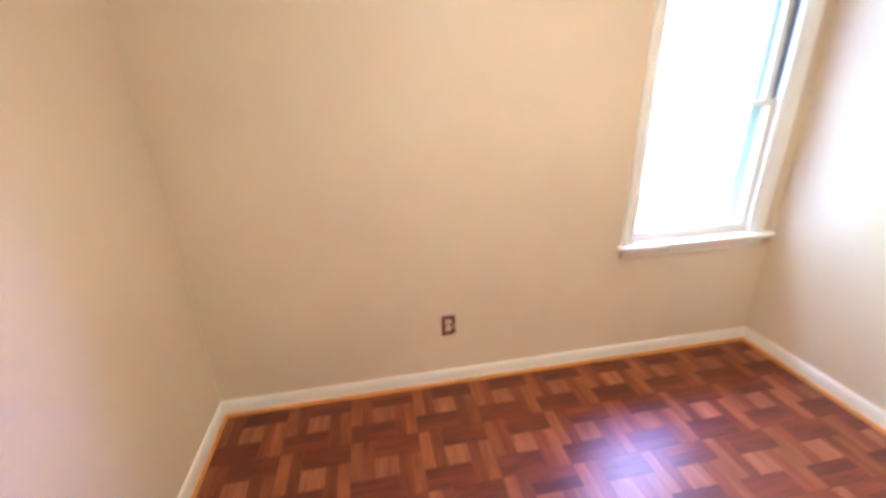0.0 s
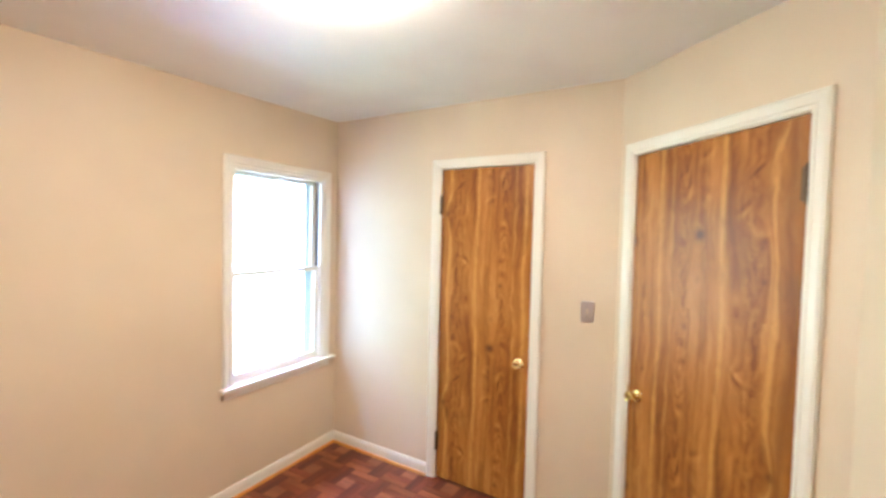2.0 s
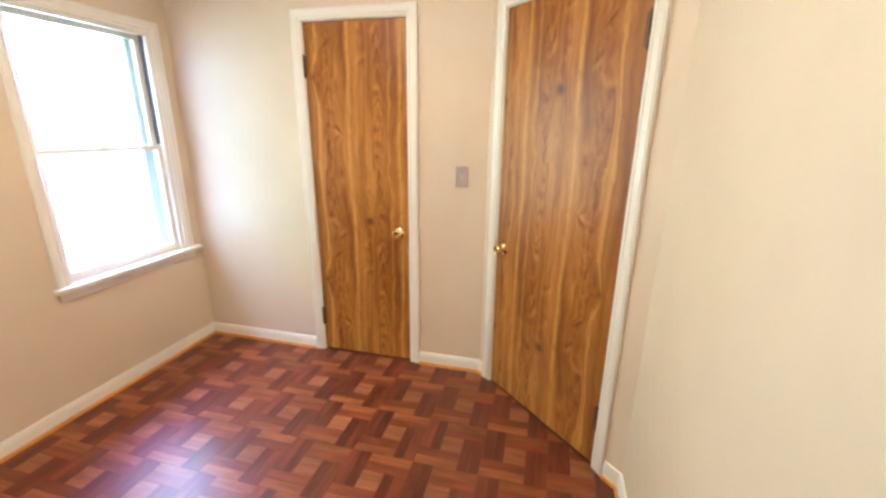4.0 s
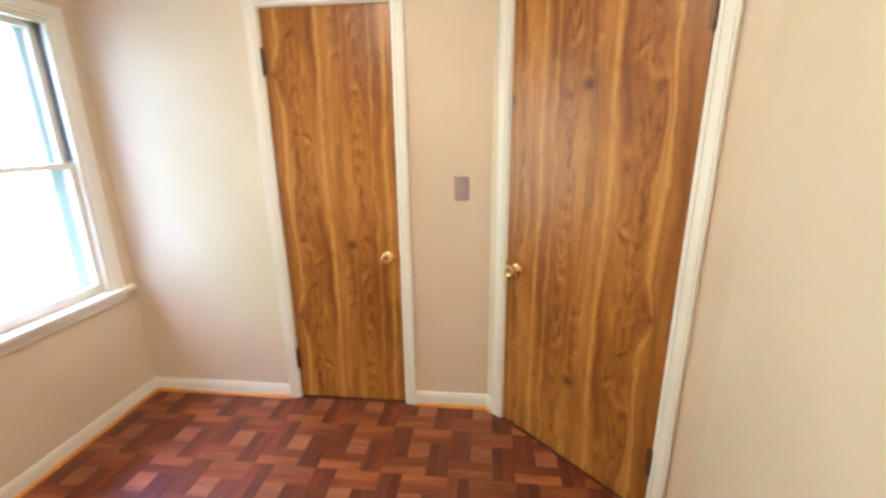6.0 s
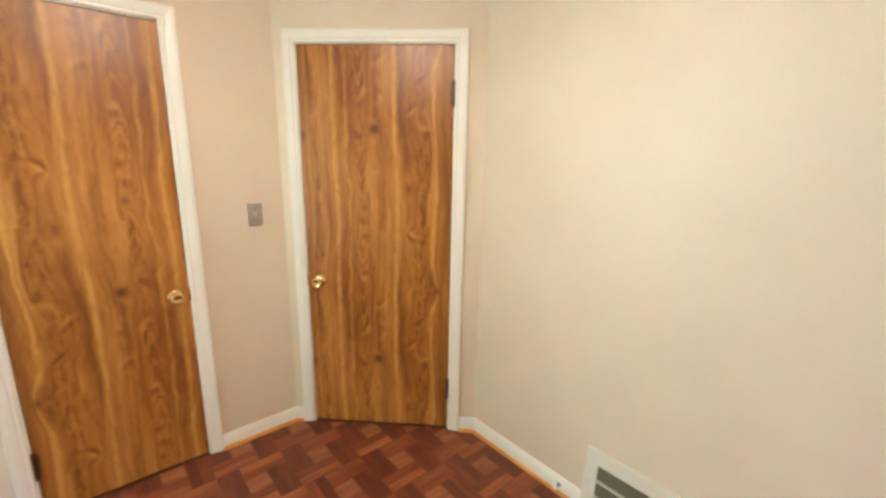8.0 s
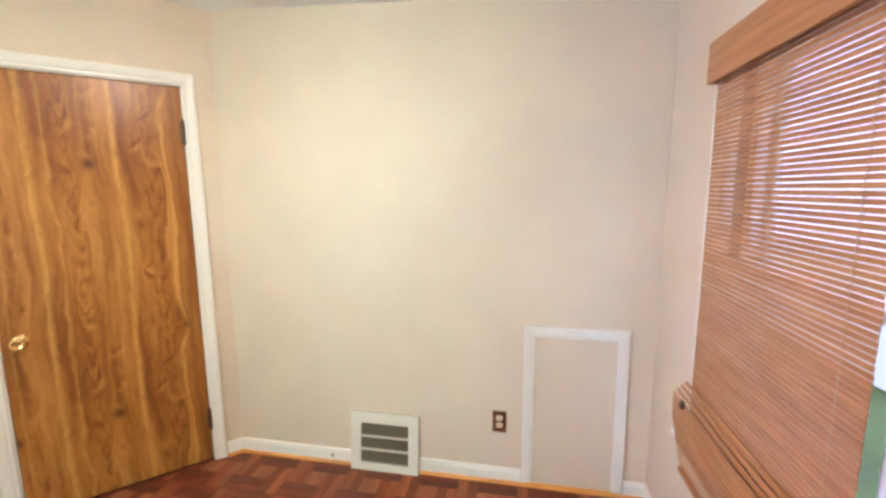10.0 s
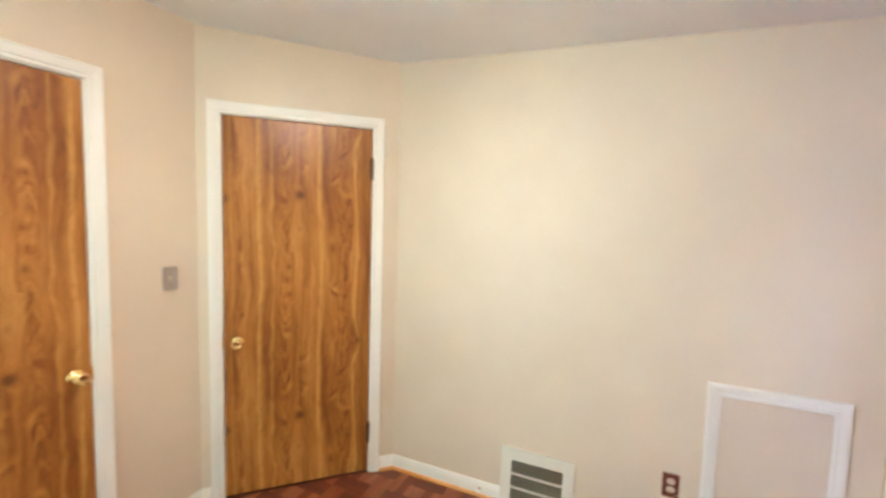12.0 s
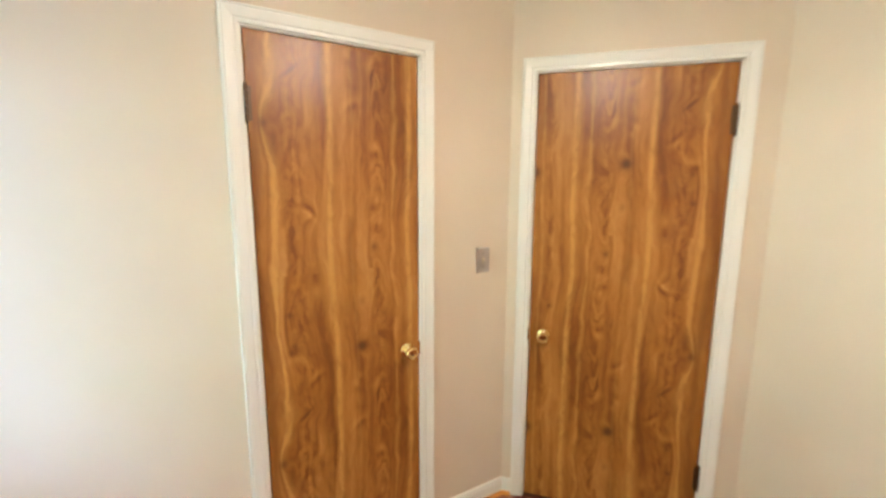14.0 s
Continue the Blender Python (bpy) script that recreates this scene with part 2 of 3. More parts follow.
def glowing(name, colour, strength):
    n = Nodes(name)
    n.done((0.8, 0.8, 0.8), 0.6)
    n.bsdf.inputs["Emission Color"].default_value = (*colour, 1)
    n.bsdf.inputs["Emission Strength"].default_value = strength
    return n.mat


WALL = paint("wall_paint", (0.72, 0.610, 0.465), 0.5)
CEIL = paint("ceiling_paint", (0.89, 0.89, 0.875), 0.7)
TRIM = paint("trim_paint", (0.86, 0.84, 0.765), 0.32, 0.03, 0.05)
CREAM = paint("cream_enamel", (0.72, 0.69, 0.58), 0.35, 0.05, 0.05)
IVORY = paint("ivory_plastic", (0.68, 0.60, 0.46), 0.35, 0.02, 0.0)
REVEAL = paint("reveal_strip_paint", (0.62, 0.74, 0.76), 0.4)
SLOT = paint("dark_recess", (0.02, 0.018, 0.016), 0.7)
TRACK = paint("window_track_grey", (0.10, 0.11, 0.13), 0.5)
DUCT = paint("duct_dark", (0.09, 0.09, 0.065), 0.6)
OAK = plain_wood("shoe_mould_wood", (0.62, 0.25, 0.05), (0.76, 0.36, 0.085), 0.4, (6, 6, 90))
BLIND = plain_wood("blind_wood", (0.35, 0.152, 0.054), (0.50, 0.240, 0.090), 0.42, (90, 4, 60))
BRASS = metal("polished_brass", (0.90, 0.68, 0.30), 0.07)
STEEL = metal("polished_steel_plate", (0.60, 0.56, 0.54), 0.36)
# the outlets' plates: steel a little redder and smoother than the switch's
PLATE = metal("reddish_steel_plate", (0.60, 0.51, 0.48), 0.235)
BRONZE = metal("dark_bronze", (0.17, 0.11, 0.07), 0.35)
NICKEL = metal("worn_nickel", (0.30, 0.26, 0.20), 0.3)
CORD = paint("blind_cord", (0.45, 0.33, 0.2), 0.8)
FLOORBASE = paint("floor_base", (0.10, 0.030, 0.016), 0.5)
GRASS = paint("grass", (0.07, 0.11, 0.04), 0.9, 0.3)
OUTER = paint("outer_wall", (0.5, 0.45, 0.4), 0.8)
GLASS = Nodes("window_glass")
clear, gloss, both = GLASS.node("ShaderNodeBsdfTransparent"), GLASS.node("ShaderNodeBsdfGlossy"), GLASS.node("ShaderNodeMixShader")
gloss.inputs["Roughness"].default_value = 0.02
clear.inputs["Color"].default_value = (0.95, 0.97, 0.96, 1)
edge = GLASS.node("ShaderNodeLayerWeight")
edge.inputs["Blend"].default_value = 0.5
fresnel = GLASS.math("MULTIPLY_ADD", GLASS.math("POWER", edge.outputs["Facing"], 4.0), 0.6, 0.04)
for a, b in ((fresnel, both.inputs[0]), (clear.outputs[0], both.inputs[1]), (gloss.outputs[0], both.inputs[2]),
             (both.outputs[0], GLASS.tree.nodes["Material Output"].inputs["Surface"])):
    GLASS.tree.links.new(a, b)
GLASS = GLASS.mat

# ---- plan ----
XE, YA, XB, YD, HC = 0.62, 4.63, 3.54, 1.92, 2.43
FALL = 0.037  # the ceiling sinks a little towards the west, per metre
BC, CD = (3.54, 2.645), (2.815, 1.92)
THICK = 0.15
R = math.sqrt(0.5)


def part(name, bm, mat, parent=None, label="", smooth=False):
    me = bpy.data.meshes.new(name)
    bmesh.ops.recalc_face_normals(bm, faces=bm.faces[:])
    bm.to_mesh(me)
    bm.free()
    for m in (mat if isinstance(mat, (list, tuple)) else [mat]):
        me.materials.append(m)
    if smooth:
        for p in me.polygons:
            p.use_smooth = True
    ob = new(name, me)
    if parent:
        ob.parent = parent
    if label:
        tagged(ob, label)
    return ob


def holder(name, m, label, category="", kind="", group=""):
    ob = new(name)
    ob.empty_display_size = 0.1
    ob.matrix_basis = m
    return tagged(ob, label, category, group, kind)


def box(bm, x0, x1, y0, y1, z0, z1, bevel=0.0):
    """Adds a box, its edges bevelled, to a bmesh."""
    got = bmesh.ops.create_cube(bm, size=1)
    for v in got["verts"]:
        v.co = Vector(((x0 + x1) / 2 + v.co.x * (x1 - x0), (y0 + y1) / 2 + v.co.y * (y1 - y0), (z0 + z1) / 2 + v.co.z * (z1 - z0)))
    if bevel:
        edges = list({e for v in got["verts"] for e in v.link_edges})
        bmesh.ops.bevel(bm, geom=edges, offset=bevel, segments=2, affect="EDGES", profile=0.6)
    return bm


def boxes(*rows, bevel=0.0):
    bm = bmesh.new()
    for r in rows:
        box(bm, *r, bevel=bevel)
    return bm


def lathe(bm, profile, seg=32, axis="y"):
    """Turns (radius, height) rows about an axis through the origin."""
    rings = []
    for rad, h in profile:
        ring = []
        for i in range(seg):
            a = 2 * math.pi * i / seg
            c, s = rad * math.cos(a), rad * math.sin(a)
            ring.append(bm.verts.new((c, h, s) if axis == "y" else (c, s, h)))
        rings.append(ring)
    for a, b in zip(rings, rings[1:]):
        for i in range(seg):
            bm.faces.new((a[i], a[(i + 1) % seg], b[(i + 1) % seg], b[i]))
    bm.faces.new(rings[0])
    bm.faces.new(rings[-1])
    return bm


def prism(profile, stations):
    """Sweeps a closed profile (u, v) through stations: functions of (u, v) giving a place."""
    bm = bmesh.new()
    rows = [[bm.verts.new(st(u, v)) for u, v in profile] for st in stations]
    k = len(profile)
    for a, b in zip(rows, rows[1:]):
        for i in range(k):
            bm.faces.new((a[i], a[(i + 1) % k], b[(i + 1) % k], b[i]))
    bm.faces.new(rows[0])
    bm.faces.new(rows[-1])
    return bm


# A wall's own frame: x runs along it from its left end as seen from the room, y goes into the wall, z up.
def wall_frame(x, y, degrees):
    return pose(x, y, 0, 0, 0, degrees)


FRAME_A = wall_frame(XE, YA, 0)
FRAME_B = wall_frame(XB, YA, -90)
FRAME_C = wall_frame(BC[0], BC[1], -135)
FRAME_D = wall_frame(CD[0], CD[1], 180)
FRAME_E = wall_frame(XE, YD, 90)
LEN_A, LEN_B, LEN_C, LEN_D, LEN_E = XB - XE, YA - BC[1], math.dist(BC, CD), CD[0] - XE, YA - YD


def wall(name, m, length, m0, m1, holes, label):
    """A wall with holes (x0, x1, z0, z1); m0, m1: how far its back reaches past its ends."""
    xs = sorted({0, length, *(h[0] for h in holes), *(h[1] for h in holes)})
    zs = sorted({0, HC, *(h[2] for h in holes), *(h[3] for h in holes)})
    bm = bmesh.new()
    grid = {}

    def back(x):
        return -m0 if x == 0 else length + m1 if x == length else x

    def vert(x, z, deep):
        key = (x, z, deep)
        if key not in grid:
            grid[key] = bm.verts.new((back(x) if deep else x, THICK if deep else 0, z))
        return grid[key]

    solid = {}
    for i, (x0, x1) in enumerate(zip(xs, xs[1:])):
        for j, (z0, z1) in enumerate(zip(zs, zs[1:])):
            cx, cz = (x0 + x1) / 2, (z0 + z1) / 2
            solid[i, j] = not any(h[0] < cx < h[1] and h[2] < cz < h[3] for h in holes)
    for (i, j), full in solid.items():
        if not full:
            continue
        x0, x1, z0, z1 = xs[i], xs[i + 1], zs[j], zs[j + 1]
        for deep in (0, 1):
            bm.faces.new([vert(x0, z0, deep), vert(x1, z0, deep), vert(x1, z1, deep), vert(x0, z1, deep)])
        for di, dj, a, b in ((-1, 0, (x0, z0), (x0, z1)), (1, 0, (x1, z0), (x1, z1)), (0, -1, (x0, z0), (x1, z0)), (0, 1, (x0, z1), (x1, z1))):
            if not solid.get((i + di, j + dj), False):
                bm.faces.new([vert(*a, 0), vert(*b, 0), vert(*b, 1), vert(*a, 1)])
    ob = part(name, bm, WALL)
    ob.matrix_basis = m
    return tagged(ob, label, "wall", "", "structure")


T45 = THICK * math.tan(radians(22.5))
WIN_A = (2.076, 2.790, 0.664, 1.985)
WIN_E = (0.500, 1.205, 0.585, 1.920)
DOOR_B = (0.918 - 0.0205, 1.523 + 0.0205, 0.0, 2.048)
DOOR_C = (0.113 - 0.0205, 0.869 + 0.0205, 0.0, 2.041)
wall("wall_north", FRAME_A, LEN_A, THICK, THICK, [WIN_A], "warm beige painted plaster wall round a white double-hung window")
wall("wall_east", FRAME_B, LEN_B, THICK, T45, [DOOR_B], "warm beige painted wall round a narrow wood-grain door")
wall("wall_corner", FRAME_C, LEN_C, T45, T45, [DOOR_C], "short diagonal beige wall round a wood-grain door")
wall("wall_south", FRAME_D, LEN_D, T45, THICK, [], "plain beige painted wall above a floor register and an access panel")
wall("wall_west", FRAME_E, LEN_E, THICK, THICK, [WIN_E], "warm beige painted wall round a window with a wooden blind")

slab = [(XE - 0.3, YD - 0.3), (XB + 0.3, YD - 0.3), (XB + 0.3, YA + 0.3), (XE - 0.3, YA + 0.3)]
bm = boxes((XE - 0.15, XB + 0.15, YD - 0.15, YA + 0.15, HC, HC + 0.15))
for v in bm.verts:
    if v.co.z < HC + 0.01:
        v.co.z -= FALL * (XB - v.co.x)
ceiling = part("ceiling", bm, CEIL)
tagged(ceiling, "smooth off-white painted ceiling that sinks slightly on one side", "ceiling", "", "structure")
floor = part("floor", boxes((XE - 0.15, XB + 0.15, YD - 0.15, YA + 0.15, -0.12, -0.001)), FLOORBASE)
tagged(floor, "glossy reddish-brown parquet-pattern floor of squares and stepped strips", "floor", "", "structure")
ground = part("ground", boxes((-400, 400, -400, 400, -0.6, -0.35)), GRASS)
tagged(ground, "plain grassy ground outside the house", "ground", "", "structure")
footing = part("footing", boxes((XE - 0.15, XB + 0.15, YD - 0.15, YA + 0.15, -0.35, -0.122)), OUTER)
tagged(footing, "low masonry footing under the room", "footing", "", "structure")

# closets behind the two doors, closed and dark
for name, m, x0, x1 in (("closet_shell", FRAME_B, 0.88, 1.57), ("hall_shell", FRAME_C, 0.05, 0.95)):
    d0, d1 = THICK + 0.002, THICK + 0.7
    ob = part(name, boxes((x0 - 0.03, x0, d0, d1, 0, 2.2), (x1, x1 + 0.03, d0, d1, 0, 2.2), (x0 - 0.03, x1 + 0.03, d1, d1 + 0.03, 0, 2.2),
                          (x0, x1, d0, d1, 2.17, 2.2), (x0, x1, d0, d1, 0.0, 0.02)), WALL)
    ob.matrix_basis = m
    tagged(ob, "plain walls of the closed space behind the door", "closet", "", "structure")

# glowing sheets added outside the two windows, lighting the room as bright distance
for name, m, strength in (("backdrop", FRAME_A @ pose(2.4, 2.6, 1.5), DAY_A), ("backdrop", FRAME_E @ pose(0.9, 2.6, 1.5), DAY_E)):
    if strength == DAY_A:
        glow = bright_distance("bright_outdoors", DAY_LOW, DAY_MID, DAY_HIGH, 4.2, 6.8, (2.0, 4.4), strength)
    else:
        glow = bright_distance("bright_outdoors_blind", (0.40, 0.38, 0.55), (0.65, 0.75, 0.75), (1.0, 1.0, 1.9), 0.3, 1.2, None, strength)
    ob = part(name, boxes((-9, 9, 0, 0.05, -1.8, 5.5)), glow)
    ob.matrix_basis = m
    tagged(ob, "added glowing sheet for the bright outdoors, its colour bands tinting the room's light", "backdrop", "", "structure")

# ---- trim ----
CASING = [(0, 0), (0, 0.008), (0.003, 0.0105), (0.0105, 0.0105), (0.012, 0.006), (0.0155, 0.006), (0.017, 0.0115), (0.026, 0.0135),
          (0.036, 0.0155), (0.042, 0.0165), (0.0435, 0.0135), (0.0465, 0.0135), (0.048, 0.0175), (0.052, 0.0165), (0.054, 0.012), (0.054, 0)]
BOARD = [(0, 0.012), (0.0125, 0.012), (0.0125, 0.056), (0.0115, 0.064), (0.009, 0.071), (0.0085, 0.077), (0.006, 0.081), (0, 0.082)]
SHOE = [(0.0, 0.0), (0.024, 0.0), (0.024, 0.006), (0.021, 0.012), (0.015, 0.0155), (0.0, 0.0165)]


def casing(parent, x0, x1, z0, z1, label="", w=1.0):
    """Two legs and a mitred head round an opening."""
    prof = [(u * w, v) for u, v in CASING]
    part("casing_leg", prism(prof, [lambda u, v: (x0 - u, -v, z0), lambda u, v: (x0 - u, -v, z1 + u)]), TRIM, parent, label)
    part("casing_leg", prism(prof, [lambda u, v: (x1 + u, -v, z0), lambda u, v: (x1 + u, -v, z1 + u)]), TRIM, parent, label)
    part("casing_head", prism(prof, [lambda u, v: (x0 - u, -v, z1 + u + 0.0003), lambda u, v: (x1 + u, -v, z1 + u + 0.0003)]), TRIM, parent, label)


def run(holder_ob, frame_m, profile, name, mat, x0, x1, k0=0.0, k1=0.0, label=""):
    """A moulding along a wall; k0, k1: how its ends are mitred per metre of depth."""
    ob = part(name, prism(profile, [lambda u, v: (x0 + k0 * u, -u, v), lambda u, v: (x1 - k1 * u, -u, v)]), mat, holder_ob, label)
    ob.matrix_basis = frame_m
    return ob


base = holder("baseboard", pose(0, 0, 0), "white painted wooden baseboard along the walls", "baseboard", "structure")
shoe = holder("trim", pose(0, 0, 0), "thin orange stained wooden shoe moulding at the floor's edge", "trim", "structure")
t = math.tan(radians(22.5))
for m, x0, x1, k0, k1 in ((FRAME_A, 0, LEN_A, 1, 1), (FRAME_B, 0, 0.850, 1, 0), (FRAME_B, 1.591, LEN_B, 0, t), (FRAME_C, 0, 0.045, t, 0),
                          (FRAME_C, 0.941, LEN_C, 0, t), (FRAME_D, 0, 0.683, t, 0), (FRAME_D, 1.062, 1.594, 0, 0), (FRAME_D, 2.088, LEN_D, 0, 1),
                          (FRAME_E, 0, LEN_E, 1, 1)):
    run(base, m, BOARD, "baseboard_length", TRIM, x0, x1, k0, k1)
for m, x0, x1, k0, k1 in ((FRAME_A, 0, LEN_A, 1, 1), (FRAME_B, 0, 0.850, 1, 0), (FRAME_B, 1.591, LEN_B, 0, t), (FRAME_C, 0, 0.045, t, 0),
                          (FRAME_C, 0.941, LEN_C, 0, t), (FRAME_D, 0, 0.683, t, 0), (FRAME_D, 1.062, LEN_D, 0, 1), (FRAME_E, 0, LEN_E, 1, 1)):
    run(shoe, m, SHOE, "shoe_length", OAK, x0, x1, k0, k1)

# ---- doors ----
WALNUT_B = printed_walnut("walnut_print", False)
WALNUT_C = printed_walnut("walnut_print_turned", True)


def knob(parent, x, z):
    ob = part("knob", lathe(bmesh.new(), [(0.0, -0.001), (0.031, -0.001), (0.032, -0.004), (0.029, -0.008), (0.022, -0.010), (0.0125, -0.013),
                                          (0.0105, -0.024), (0.0125, -0.029), (0.021, -0.033), (0.0265, -0.040), (0.0275, -0.047), (0.0255, -0.054),
                                          (0.0215, -0.058), (0.019, -0.0585), (0.016, -0.0565), (0.006, -0.056), (0.0, -0.056)][1:-1]), BRASS, parent,
              "polished brass door knob", True)
    ob.location = (x, 0.002, z)
    part("keyhole", lathe(bmesh.new(), [(0.0035, -0.0585), (0.0035, -0.0595)]), SLOT, ob)
    return ob


def hinge(parent, x, z, side, mat, length=0.112):
    """A butt hinge's barrel of five knuckles, with the strip of its leaves that shows."""
    bm = bmesh.new()
    step = length / 5
    for i in range(5):
        rows = [(0.0055, 0.0006), (0.0064, 0.0016), (0.0064, step - 0.0016), (0.0055, step - 0.0006)]
        lathe(bm, [(r, z0 + i * step) for r, z0 in rows], 14, "z")
    barrel = part("hinge", bm, mat, parent, "", True)
    barrel.location = (x, -0.0045, z)
    part("hinge_leaf", boxes((-0.016 if side > 0 else 0.002, -0.002 if side > 0 else 0.016, 0.0045 - 0.0035, 0.0045 - 0.0005, 0.002, length - 0.002)), mat, barrel)
    for zz in (-0.004, length + 0.004):
        part("hinge_tip", lathe(bmesh.new(), [(0.003, zz - 0.004), (0.0048, zz - 0.002), (0.0048, zz + 0.002), (0.003, zz + 0.004)], 12, "z"), mat, barrel, "", True)


def door(name, m, x0, x1, top, walnut, knob_x, knob_z, hinge_x, side, hinge_z, label, mats):
    ob = holder(name, m @ pose(x0, 0, 0), label, "door", "structure")
    w = x1 - x0
    part("leaf", boxes((0.0, w, 0.003, 0.038, 0.012, top), bevel=0.0015), walnut, ob, "flush door leaf faced with glossy walnut-print veneer")
    g = 0.003
    part("jamb", boxes((-g - 0.018, -g, 0.0005, THICK - 0.001, 0, top + g), (w + g, w + g + 0.018, 0.0005, THICK - 0.001, 0, top + g),
                       (-g - 0.018, w + g + 0.018, 0.0005, THICK - 0.001, top + g + 0.0005, top + g + 0.02)), TRIM, ob, "white painted door jamb")
    part("stop", boxes((-g + 0.0005, 0.012, 0.040, 0.07, 0, top), (w - 0.012, w + g - 0.0005, 0.040, 0.07, 0, top), (0.0125, w - 0.0125, 0.040, 0.07, top - 0.012, top + 0.002)),
         TRIM, ob)
    casing(ob, -0.010, w + 0.010, 0, top + 0.008, "white painted stepped door casing", 1.055)
    knob(ob, knob_x, knob_z)
    for z, mat in zip(hinge_z, mats):
        hinge(ob, hinge_x, z, side, mat)
    edge = -g if side > 0 else w + g
    part("strike_plate", boxes((edge - 0.004, edge + 0.0015, 0.0, 0.0025, knob_z - 0.03, knob_z + 0.03)), BRASS, ob, "small brass strike plate")
    return ob


door("door_1", FRAME_B, 0.918, 1.523, 2.024, WALNUT_B, 0.549, 0.862, -0.0015, -1, (1.742, 0.196), "closed narrow walnut-print closet door in a white casing",
     (BRONZE, BRONZE))
door("door_2", FRAME_C, 0.113, 0.869, 2.017, WALNUT_C, 0.063, 0.850, 0.7575, 1, (1.742, 0.194), "closed walnut-print room door in the diagonal wall, white casing",
     (BRONZE, BRONZE))

# ---- windows ----


def window(name, m, hole, label, ear):
    x0, x1, z0, z1 = hole
    ob = holder(name, m @ pose(x0, 0, 0), label, "window", "structure")
    w = x1 - x0
    sill = z0 + 0.022
    mid = sill + (z1 - sill) * 0.502
    casing(ob, 0.0, w, sill + 0.0005, z1, "white painted window casing", 1.03)
    part("window_sill", boxes((-ear[0], w + ear[1], -0.045, -0.0005, z0, sill), (0.0005, w - 0.0005, -0.0008, THICK, z0 + 0.0005, sill - 0.0003), bevel=0.003), TRIM, ob,
         "white painted window stool")
    part("apron", boxes((-0.055, w + 0.055, -0.016, -0.0005, z0 - 0.048, z0 - 0.0005), bevel=0.002), TRIM, ob)
    part("window_frame", boxes((0.0005, 0.012, 0.0, THICK, sill, z1 - 0.001), (w - 0.012, w - 0.0005, 0.0, THICK, sill, z1 - 0.001),
                               (0.0125, w - 0.0125, 0.0, THICK, z1 - 0.013, z1 - 0.001)), TRIM, ob)
    part("window_stop", boxes((0.0125, 0.022, 0.004, 0.030, sill, z1 - 0.014), (w - 0.022, w - 0.0125, 0.004, 0.030, sill, z1 - 0.014),
                              (0.0225, w - 0.0225, 0.004, 0.030, z1 - 0.024, z1 - 0.0135), bevel=0.002), TRIM, ob)
    part("window_track", boxes((w - 0.0155, w - 0.0122, 0.032, 0.066, mid + 0.02, z1 - 0.014), (0.0122, 0.0155, 0.032, 0.066, mid + 0.02, z1 - 0.014)), TRACK, ob,
         "dark grey empty sash track")
    # strips added for the pale outer reveal, facing the room to stay unclipped
    part("reveal_strip", boxes((w - 0.068, w - 0.0125, 0.114, 0.132, sill, z1 - 0.014), (0.0125, 0.068, 0.114, 0.132, sill, z1 - 0.014),
                              (0.0685, w - 0.0685, 0.114, 0.132, z1 - 0.05, z1 - 0.014), bevel=0.002), REVEAL, ob, "pale blue-grey strips added outside the glass for the outer reveal")
    sashes = (("upper_sash", 0.070, mid - 0.012, z1 - 0.014, 0.032, 0.026), ("lower_sash", 0.034, sill + 0.0005, mid + 0.014, 0.028, 0.046))
    for nm, y, a, b, top, bottom in sashes:
        s = 0.030
        sash = part(nm, boxes((0.0165, 0.0165 + s, y, y + 0.032, a, b), (w - 0.0165 - s, w - 0.0165, y, y + 0.032, a, b),
                              (0.0165 + s, w - 0.0165 - s, y + 0.0005, y + 0.0315, a, a + bottom), (0.0165 + s, w - 0.0165 - s, y + 0.0005, y + 0.0315, b - top, b),
                              bevel=0.002), TRIM, ob, "white painted window sash")
        pane = part("pane", boxes((0.0165 + s - 0.004, w - 0.0165 - s + 0.004, y + 0.014, y + 0.018, a + bottom - 0.004, b - top + 0.004)), GLASS, sash,
                    "clear window glass")
        pane.visible_shadow = False
    lock = boxes((w / 2 - 0.03, w / 2 + 0.03, 0.034, 0.062, mid + 0.0142, mid + 0.018), (w / 2 - 0.012, w / 2 + 0.012, 0.038, 0.058, mid + 0.018, mid + 0.028), bevel=0.002)
    part("sash_lock", lock, TRIM, ob, "white painted sash lock")
    return ob


window("window_1", FRAME_A, WIN_A, "white painted double-hung window, bright daylight outside", (0.074, 0.098))
window("window_2", FRAME_E, WIN_E, "white painted double-hung window behind a wooden blind", (0.125, 0.125))

# ---- access panel, register, plates ----
panel = holder("access_panel", FRAME_D @ pose(1.594, 0, 0), "low access panel painted as the wall, in a white casing", "access panel")
part("panel", boxes((0.056, 0.436, -0.004, -0.0005, 0.017, 0.794), bevel=0.001), WALL, panel, "flat beige painted panel")
casing(panel, 0.056, 0.436, 0.0175, 0.795, "white painted panel casing")

reg = holder("floor_register", FRAME_D @ pose(0.685, 0, 0), "cream enamelled metal wall register with horizontal bars, on the floor", "air register")
W, H = 0.375, 0.322


def face_y(z):
    return -0.014 - 0.030 * (1 - z / H)


def slab_on_face(bm, x0, x1, z0, z1, out, deep):
    got = box(bm, x0, x1, 0, 1, z0, z1)
    for v in list(bm.verts)[-8:]:
        v.co.y = face_y(v.co.z) - out if v.co.y < 0.5 else face_y(v.co.z) + deep
    return got


